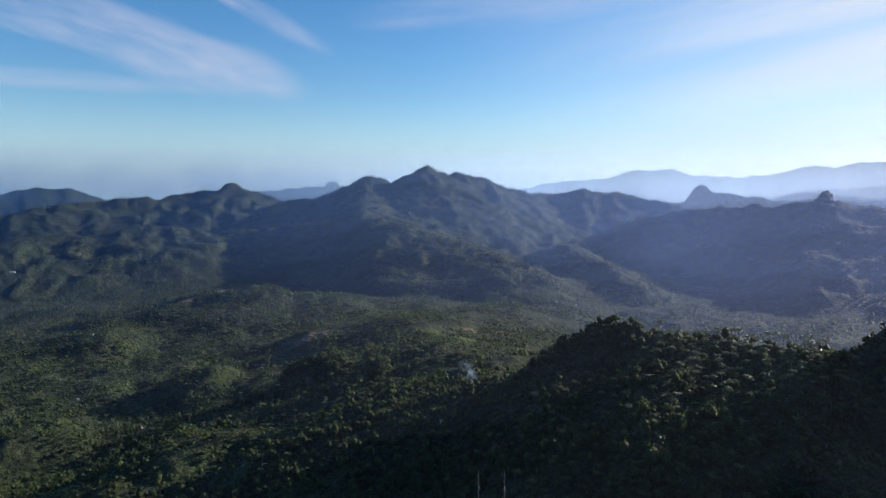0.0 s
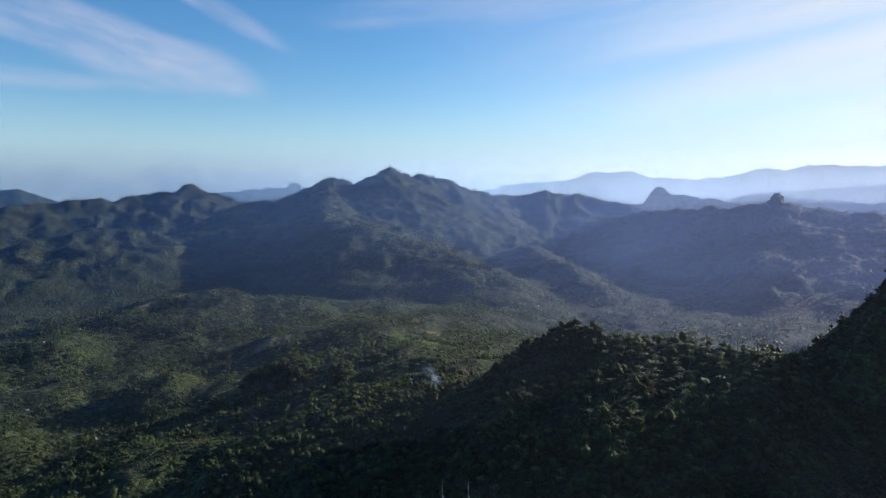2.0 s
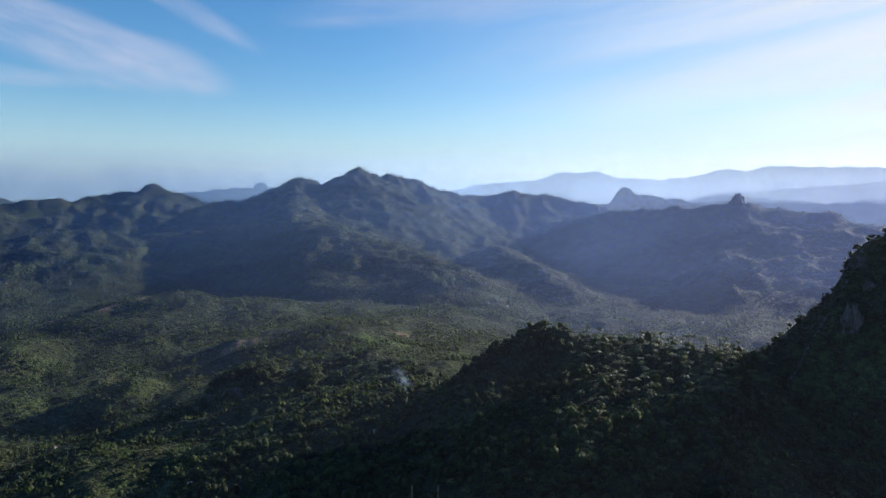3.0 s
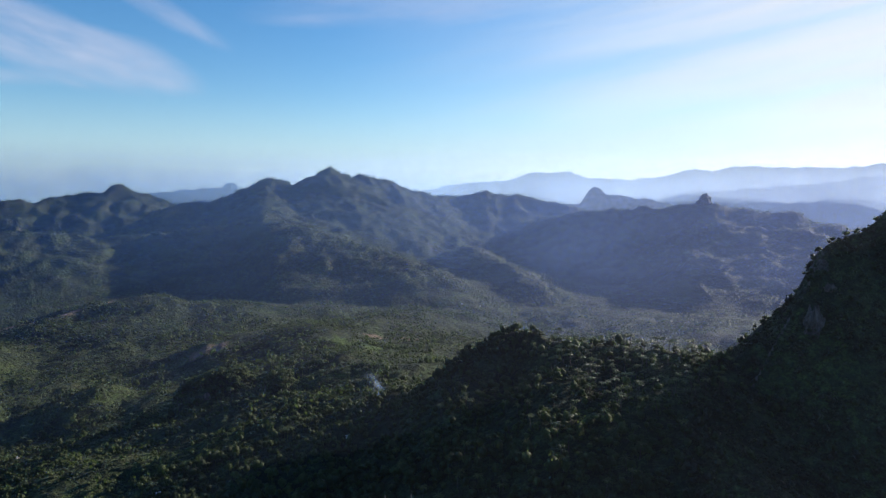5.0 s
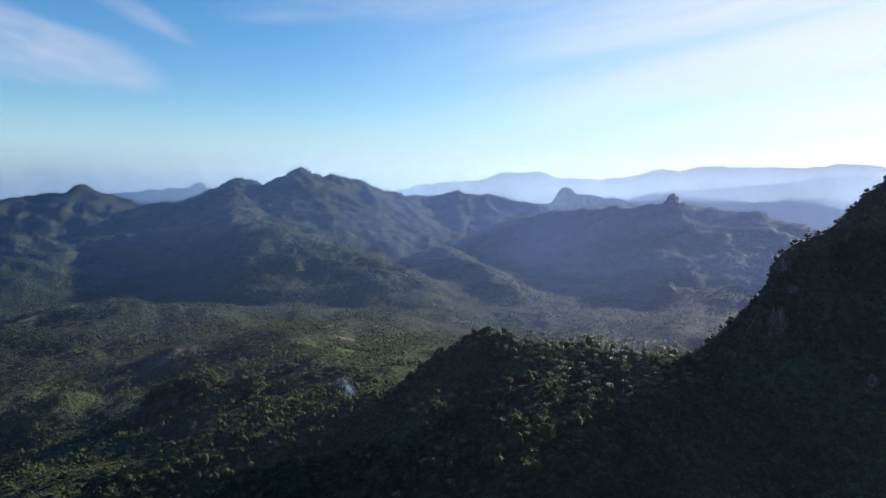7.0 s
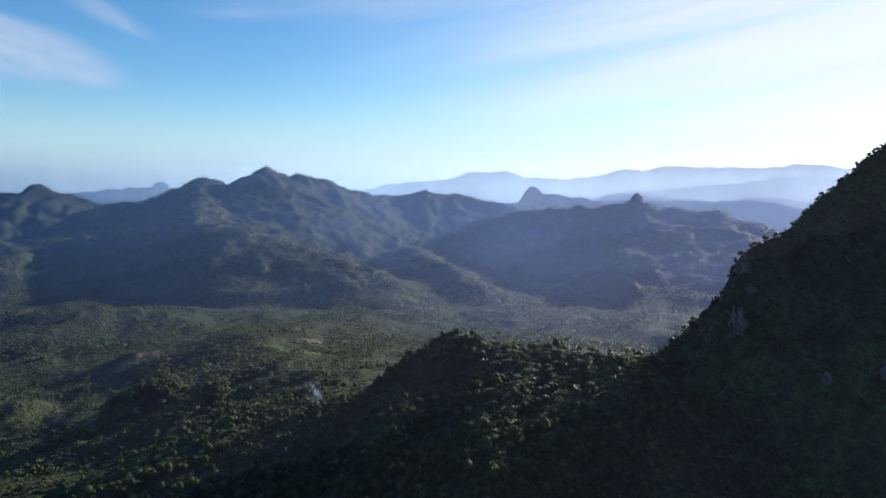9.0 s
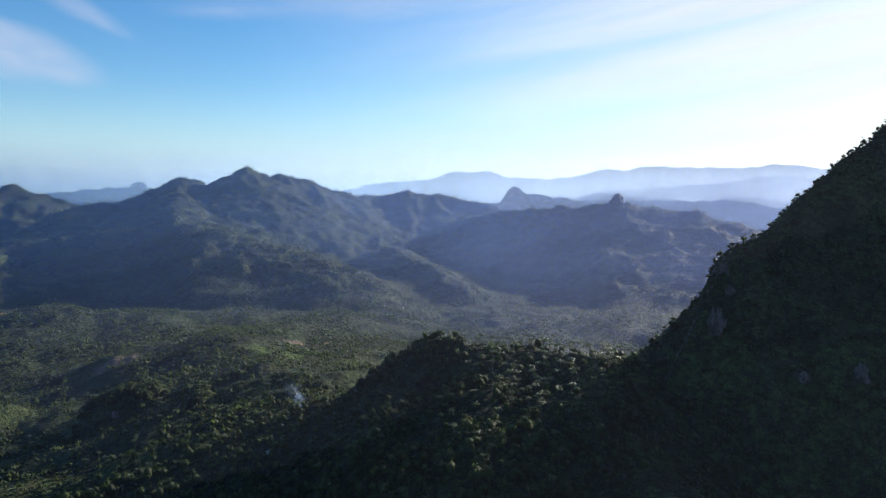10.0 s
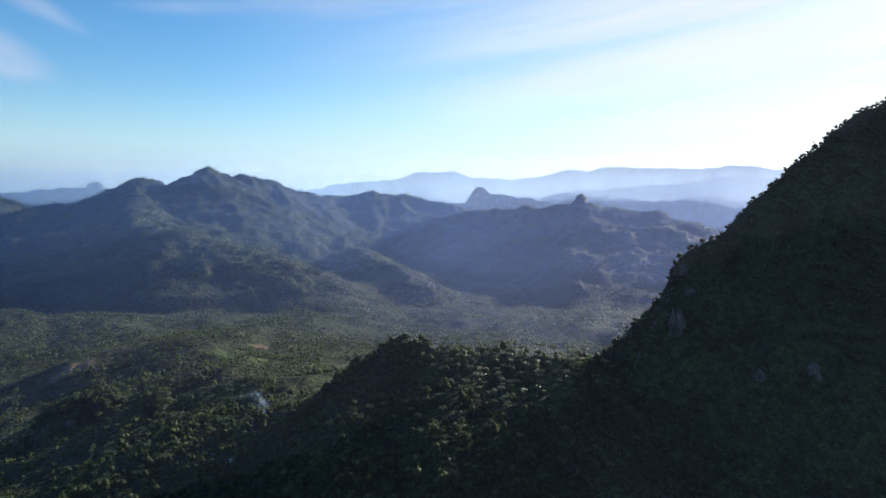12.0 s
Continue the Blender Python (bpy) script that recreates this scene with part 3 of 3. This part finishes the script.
def wood(count, r0, r1, variants, name, label, size, clear=0.0, az=(-44, 68), mat=LEAF):
    x, y = scatter(rng, count, r0, r1, *az)
    keep = (1.15 * fbm(x, y, 130, 3) + 0.8 * fbm(x, y, 42, 2) + rng.uniform(-0.25, 0.25, count) > clear) & ~clearing(x, y) & ~(palm_grove(x, y) & (rng.uniform(0, 1, count) < 0.68))
    x, y = x[keep], y[keep]
    if mat is LEAF and r1 < 600:      # the limestone hill carries little but dry scrub
        thin = ~((x * 0.7547 - y * 0.6561 > -40) & (rng.uniform(0, 1, len(x)) < 0.75))
        x, y = x[thin], y[thin]
    w = size * np.clip(np.exp(rng.normal(0, 0.3, len(x))), 0.5, 1.7) * np.clip(1 + 0.6 * fbm(x, y, 90, 2), 0.7, 1.35)
    w = np.where((x * 0.7547 - y * 0.6561 > -30) & (y < 520), w * 0.62, w)   # low scrub on the limestone hill
    planted(name, label, variants, x, y, w, w * rng.uniform(0.75, 1.35, len(x)), mat, rng, 0.1 * size)


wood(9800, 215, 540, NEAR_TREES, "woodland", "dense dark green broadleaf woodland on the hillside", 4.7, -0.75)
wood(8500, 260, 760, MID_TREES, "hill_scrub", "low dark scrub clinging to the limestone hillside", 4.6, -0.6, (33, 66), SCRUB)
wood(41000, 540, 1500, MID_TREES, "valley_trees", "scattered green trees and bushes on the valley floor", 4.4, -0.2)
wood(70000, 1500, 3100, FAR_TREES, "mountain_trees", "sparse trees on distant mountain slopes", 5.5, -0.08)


# ---- single trees and palms ----
def part(name, mesh, parent, label=""):
    ob = new(name, mesh)
    ob.parent = parent
    return tagged(ob, label)


def ground_at(x, y):
    return float(land(np.array([float(x)]), np.array([float(y)]))[0])


def tree_meshes(seed):
    r = np.random.default_rng(seed)
    crown = broad_crown(r, 6, 38, 0.025, 0.05, BALL0)
    limbs = [tube([(0, 0, -0.06), (0.012, 0, 0.2), (0.0, 0.012, 0.42), (0, 0, 0.62)], (0.036, 0.027, 0.02, 0.01), 6)]
    for i in range(4):
        a = 1.6 * i + r.uniform(0, 0.6)
        limbs.append(tube([(0, 0, 0.3), (0.1 * math.cos(a), 0.1 * math.sin(a), 0.42), (0.24 * math.cos(a), 0.24 * math.sin(a), 0.55)], (0.016, 0.012, 0.006), 4))
    t = tri_mesh(limbs)
    return mesh_from("trunk", *t, BARK), mesh_from("crown", *crown, LEAF_ONE)


def palm_meshes(seed):
    r = np.random.default_rng(seed)
    lean = r.uniform(0.3, 1.4)
    pts = [(lean * (k / 6) ** 1.7, 0.15 * math.sin(k), 8.8 * k / 6 - 0.4) for k in range(7)]
    trunk = tube(pts, [0.24, 0.19, 0.17, 0.16, 0.15, 0.14, 0.13], 6)
    v, f = palm_crown(r, 18, 5, True)
    return mesh_from("trunk", *trunk, BARK), mesh_from("crown", v * 3.3 + np.array(pts[-1]), f, FROND_ONE, smooth=False)


def thing_kinds(kind, makers, label, category, group):
    """One thing of each shape, to be copied."""
    made = []
    for trunk, crown in makers:
        root = tagged(new(kind), label, category, group)
        part("trunk", trunk, root)
        part("crown", crown, root)
        made.append(root)
    return made


def plant_things(roots, spots, rng):
    """Sets the first things at the first spots and copies them to the rest: (x, y, size)."""
    for i, (x, y, size) in enumerate(spots):
        m = pose(x, y, ground_at(x, y) - 0.25, rng.uniform(-3, 3), rng.uniform(-3, 3), rng.uniform(0, 360)) @ Matrix.Scale(size, 4)
        if i < len(roots):
            roots[i].matrix_basis = m
        else:
            ob = copy_thing(roots[i % len(roots)], m)
            ob.matrix_basis = m


def along_crest(crest, count, spread, rng):
    """Places strewn along a crest line."""
    c = np.array(crest, float)[:, :2]
    seg = np.hypot(*np.diff(c, axis=0).T)
    at = np.concatenate([[0], np.cumsum(seg)])
    s = rng.uniform(0, at[-1], count)
    return np.interp(s, at, c[:, 0]) + rng.normal(0, spread, count), np.interp(s, at, c[:, 1]) + rng.normal(0, spread, count)


rng = np.random.default_rng(23)
palms = thing_kinds("coconut_palm", [palm_meshes(k) for k in range(5)], "tall coconut palm with grey trunk and sunlit arching fronds", "palm", "palms on the knoll")
px, py = rng.uniform(160, 262, 420), rng.uniform(300, 470, 420)
keep = palm_grove(px, py)
spots = [(a, b, rng.uniform(0.8, 1.15)) for a, b in zip(px[keep], py[keep])][:150]
plant_things(palms, spots, rng)
palms = thing_kinds("coconut_palm", [palm_meshes(k) for k in range(7, 10)], "lone coconut palm rising above dark hillside scrub", "palm", "palms on the hillside")
plant_things(palms, [(a, b, rng.uniform(0.8, 1.1)) for a, b in zip(rng.uniform(40, 190, 70), rng.uniform(240, 420, 70))], rng)

trees = thing_kinds("tree", [tree_meshes(k) for k in range(6)], "dark broadleaf tree on the crest of the limestone hill", "tree", "trees on the cliff crest")
cx, cy = along_crest(CLIFF[5:-2], 90, 6.0, rng)
plant_things(trees, [(a, b, rng.uniform(3.0, 5.5)) for a, b in zip(cx, cy)], rng)
trees = thing_kinds("tree", [tree_meshes(k) for k in range(20, 26)], "large dark green broadleaf tree in a dense clump", "tree", "trees on the knoll and knobs")
kx, ky = rng.normal(146, 8, 20), rng.normal(481, 6, 20)
bx, by = np.concatenate([rng.normal(-150, 15, 48), rng.normal(-113, 13, 36), rng.normal(-51, 11, 24)]), np.concatenate([rng.normal(766, 13, 48), rng.normal(770, 11, 36), rng.normal(701, 10, 24)])
nx, ny = along_crest(KNOLL[1:], 60, 9.0, rng)
plant_things(trees, [(a, b, rng.uniform(6, 9)) for a, b in zip(kx, ky)] + [(a, b, rng.uniform(9, 14)) for a, b in zip(bx, by)] + [(a, b, rng.uniform(4, 6.5)) for a, b in zip(nx, ny)], rng)

# palms further off, among the fields
PALM_FAR = []
for k in range(5):
    v, f = palm_crown(rng, 11, 3, False)
    PALM_FAR.append(tri_mesh([(v * 0.42 + (0, 0, 1.0), f), tube([(0, 0, -0.05), (0, 0, 1.0)], (0.02, 0.014), 3)]))
x, y = scatter(rng, 2600, 480, 1500, -40, 45)
keep = (fbm(x, y, 160, 2) > 0.05) & ~clearing(x, y)
x, y = x[keep], y[keep]
h = rng.uniform(7, 11, len(x))
planted("valley_palms", "scattered coconut palms among valley fields", PALM_FAR, x, y, h, h, FROND, rng)


# ---- rocks ----
def crag(name, x, y, base, wide, deep, high, turn, seed, mat, label, category="rock", group="", flat_top=0.0, point=0.0):
    """A weathered crag of limestone: a lumpy block, steep-sided, cut by ledges and cracks."""
    r = np.random.default_rng(seed)
    v, f = ico(4)
    a = np.arctan2(v[:, 1], v[:, 0])
    low = v[:, 2] < -0.2
    up = np.sign(v[:, 2]) * abs(v[:, 2]) ** (0.75 - 0.4 * flat_top)
    n1 = fbm(a * 1.4 + seed, up * 1.6, 0.9, 4)
    n2 = fbm(v[:, 0] * 3 + seed * 2.0, v[:, 2] * 2 + v[:, 1] * 3, 0.8, 3)
    girth = np.sqrt(np.clip(1 - up * abs(up) * 0.9, 0.02, 1.6)) * (1 + 0.45 * n1) * (1 + 0.12 * np.sin(up * 17 + 3 * n2))
    girth = girth * (1 - point) + point * np.clip(1.05 - up, 0, 2) ** 0.9 * (1 + 0.3 * n1)
    rad = np.hypot(v[:, 0], v[:, 1]) + 1e-6
    p = np.stack([v[:, 0] / rad * girth * wide / 2, v[:, 1] / rad * girth * deep / 2, (up + 0.25 * n2 * (up > 0)) * high], 1)
    p[rad < 0.05, :2] = 0
    ob = new(name, mesh_from(name, p, f, mat))
    ob.matrix_basis = pose(x, y, base, 0, 0, turn)
    return tagged(ob, label, category, group)


def rock_material():
    m, n = material("weathered_limestone")
    pos = n.add("ShaderNodeNewGeometry").outputs["Position"]
    streak = n.noise(n.add("ShaderNodeMapping", {0: pos, "Scale": (1, 1, 0.15)}).outputs[0], 0.35, 5.0, 0.6)
    fine = n.noise(pos, 1.6, 4.0)
    c = n.mix(n.step(streak, 0.35, 0.65), (0.08, 0.063, 0.058), (0.20, 0.165, 0.15))
    c = n.mix(n.step(fine, 0.5, 0.68, 0.0, 0.7), c, (0.04, 0.045, 0.03))
    b = n.add("ShaderNodeBump", {"Strength": 0.8, "Distance": 1.2, "Height": n.math("ADD", streak, fine)}).outputs[0]
    finish(n, n.add("ShaderNodeBsdfPrincipled", {"Base Color": c, "Roughness": 0.9, "Specular IOR Level": 0.2, "Normal": b}).outputs[0])
    return m


ROCK = rock_material()
crag("rock_pinnacle", 1362, 2050, 226, 74, 62, 56, 20, 3, LEAF, "scrub-covered rock pinnacle on the mountain crest", "rock", point=0.45)
crag("rock_block", -633, 4556, 276, 92, 60, 42, 0, 5, LEAF, "hazy flat-topped rock block on a distant ridge", "rock", flat_top=0.9)
for i, (x, y, dz, w, d, h, turn) in enumerate([(303, 336, -24, 15, 14, 35, -43), (299, 330, -16, 9, 9, 14, -40), (327, 350, -12, 10, 10, 14, -43), (333, 364, -8, 9, 7, 12, -45), (360, 276, -9, 10, 9, 15, -48),
                                               (329, 291, -8, 11, 8, 10, -48), (-138, 748, -8, 10, 8, 11, 0)]):
    crag("limestone_outcrop", x, y, ground_at(x, y) + dz, w, d, h, turn, 10 + i, ROCK, "bare pinkish grey limestone outcrop among dark scrub", "rock", "outcrops on the hill", flat_top=0.55)


# ---- houses ----
def box(w, d, h, cx=0.0, cy=0.0, cz=0.0):
    v = np.array([(x, y, z) for z in (0, 1) for y in (-0.5, 0.5) for x in (-0.5, 0.5)]) * (w, d, h) + (cx, cy, cz)
    return v, np.array([(0, 2, 3, 1), (4, 5, 7, 6), (0, 1, 5, 4), (2, 6, 7, 3), (0, 4, 6, 2), (1, 3, 7, 5)])


WALL = plain("limewashed_wall", (0.55, 0.52, 0.47), 0.9)
TIN = plain("corrugated_tin", (0.38, 0.4, 0.42), 0.55, 0.3, 1.2)
WOOD = plain("old_wood", (0.14, 0.09, 0.06), 0.8)
GLASS = plain("dark_pane", (0.03, 0.035, 0.04), 0.2)
SMOKE_STEEL = plain("galvanised_steel", (0.2, 0.2, 0.21), 0.6, 0.5)


def house(label, length, width, tall):
    root = tagged(new("house"), label, "house", "small farm houses")
    part("wall", mesh_from("wall", *box(length, width, tall, cz=-0.6), WALL, smooth=False), root)
    part("gable", mesh_from("gable", np.array([(s * length / 2, y, tall - 0.6 + z) for s in (-1, 1) for y, z in ((-width / 2, 0), (width / 2, 0), (0, width * 0.28))]), np.array([(0, 2, 1), (3, 4, 5)]), WALL, smooth=False), root)
    for side in (-1, 1):
        rise, run = width * 0.28, width / 2 + 0.6
        v, f = box(length + 0.7, math.hypot(rise, run) + 0.1, 0.08, 0, 0, 0)
        ob = part("roof", mesh_from("roof", v, f, TIN, smooth=False), root, "pale corrugated tin roof")
        ob.matrix_basis = pose(0, side * run / 2, tall - 0.6 + rise / 2 + 0.02, -side * math.degrees(math.atan2(rise, run)), 0, 0)
    part("door", mesh_from("door", *box(0.9, 0.06, 2.0, length * 0.1, -width / 2 - 0.035, 0.0), WOOD, smooth=False), root, "dark wooden door")
    for k in (-0.3, 0.34):
        part("window", mesh_from("window", *box(0.9, 0.06, 0.9, length * k, -width / 2 - 0.035, 0.95), GLASS, smooth=False), root)
    return root


cottage = house("small farmhouse with pale corrugated tin roof", 3.0, 2.3, 2.1)
barn = house("long low shed with bright tin roof", 17.0, 7.0, 3.6)
for root, places in ((cottage, [(16, 465, 30), (-4, 418, 80), (-126, 482, 10), (-339, 742, 50), (-484, 868, 20), (-580, 1102, 70), (332, 1479, 15), (378, 1478, 40), (160, 1290, 25)]),
                     (barn, [(-1195, 1848, 20), (-1150, 1690, 5)])):
    for i, (x, y, turn) in enumerate(places):
        m = pose(x, y, ground_at(x, y) + 0.35, 0, 0, turn)
        if i == 0:
            root.matrix_basis = m
        else:
            copy_thing(root, m)


# ---- masts ----
def mast(high):
    root = tagged(new("radio_mast"), "thin grey lattice mast standing in dark scrub", "mast", "masts")
    for k in range(3):
        a = 2.094 * k
        part("leg", mesh_from("leg", *tube([(0.26 * math.cos(a), 0.26 * math.sin(a), 0), (0.2 * math.cos(a), 0.2 * math.sin(a), high)], (0.05, 0.04), 5), SMOKE_STEEL), root)
    braces = []
    for j in range(int(high / 0.9)):
        for k in range(3):
            a, b = 2.094 * k, 2.094 * (k + 1)
            p, q = np.array((0.24 * math.cos(a), 0.24 * math.sin(a), j * 0.9)), np.array((0.24 * math.cos(b), 0.24 * math.sin(b), j * 0.9 + 0.9))
            braces.append(tube([p, q], (0.025, 0.025), 3))
    part("bracing", mesh_from("bracing", *tri_mesh(braces), SMOKE_STEEL), root)
    part("antenna", mesh_from("antenna", *box(0.7, 0.4, 1.6, 0.35, 0, high * 0.72), SMOKE_STEEL, smooth=False), root, "pale panel antenna")
    part("lightning_rod", mesh_from("lightning_rod", *tube([(0, 0, high - 0.2), (0, 0, high + 1.6)], (0.04, 0.02), 4), SMOKE_STEEL), root)
    return root


first = mast(30.0)
first.matrix_basis = pose(24, 251, 168, 0, 0, 15)
copy_thing(first, pose(35, 250, 168, 0, 0, 70))


# ---- smoke ----
def smoke_material():
    m, n = material("wood_smoke")
    dens = n.add("ShaderNodeAttribute", attribute_name="dens").outputs["Fac"]
    pos = n.add("ShaderNodeNewGeometry").outputs["Position"]
    a = n.math("MULTIPLY", dens, n.step(n.noise(pos, 0.16, 4.0, 0.6), 0.35, 0.7), clamp=True)
    lit = n.add("ShaderNodeMixShader", {0: 0.5, 1: n.add("ShaderNodeBsdfTranslucent", {"Color": (0.52, 0.68, 0.98, 1)}).outputs[0], 2: n.add("ShaderNodeBsdfDiffuse", {"Color": (0.52, 0.68, 0.98, 1)}).outputs[0]}).outputs[0]
    finish(n, n.add("ShaderNodeMixShader", {0: a, 1: n.add("ShaderNodeBsdfTransparent").outputs[0], 2: lit}).outputs[0])
    return m


SMOKE = smoke_material()
plume = tagged(new("smoke_plume"), "thin bluish white smoke rising from a hidden fire", "smoke")
plume.matrix_basis = pose(46, 541, ground_at(46, 541) + 1)
for k in range(6):
    u, h = np.meshgrid(np.linspace(-1, 1, 13), np.linspace(0, 1, 17))
    u, h = u.ravel(), h.ravel()
    wide = 2.5 + 10.0 * h ** 0.7
    a = math.pi * k / 6
    drift = 9.0 * h ** 1.5
    swirl = 1.8 * np.sin(h * 7 + k)
    v = np.stack([u * wide * math.cos(a) - drift + swirl, u * wide * math.sin(a) + 0.4 * swirl, h * 26], 1)
    dens = 0.22 * np.clip(1 - u * u, 0, 1) ** 2.2 * np.clip(h * 8, 0, 1) * (1 - h) ** 1.1
    part("wisp", mesh_from("wisp", v, quads(17, 13), SMOKE, dens=dens), plume)


# ---- trees along the far crests ----
spots = [along_crest(c, k, 9.0, rng) for c, k in ((MAIN_CREST, 900), (LEFT_CREST, 700), (PINNACLE_CREST, 600), (SPUR, 100), (SPUR_EAST, 120), (SPUR_RIB, 60), (SPUR_LEFT, 80), (LOW_LEFT, 120))]
x, y = np.concatenate([p[0] for p in spots]), np.concatenate([p[1] for p in spots])
w = rng.uniform(4, 8, len(x))
planted("crest_trees", "small dark trees along the mountain crests", MID_TREES, x, y, w, w * rng.uniform(0.7, 1.2, len(x)), LEAF, rng, 0.5)
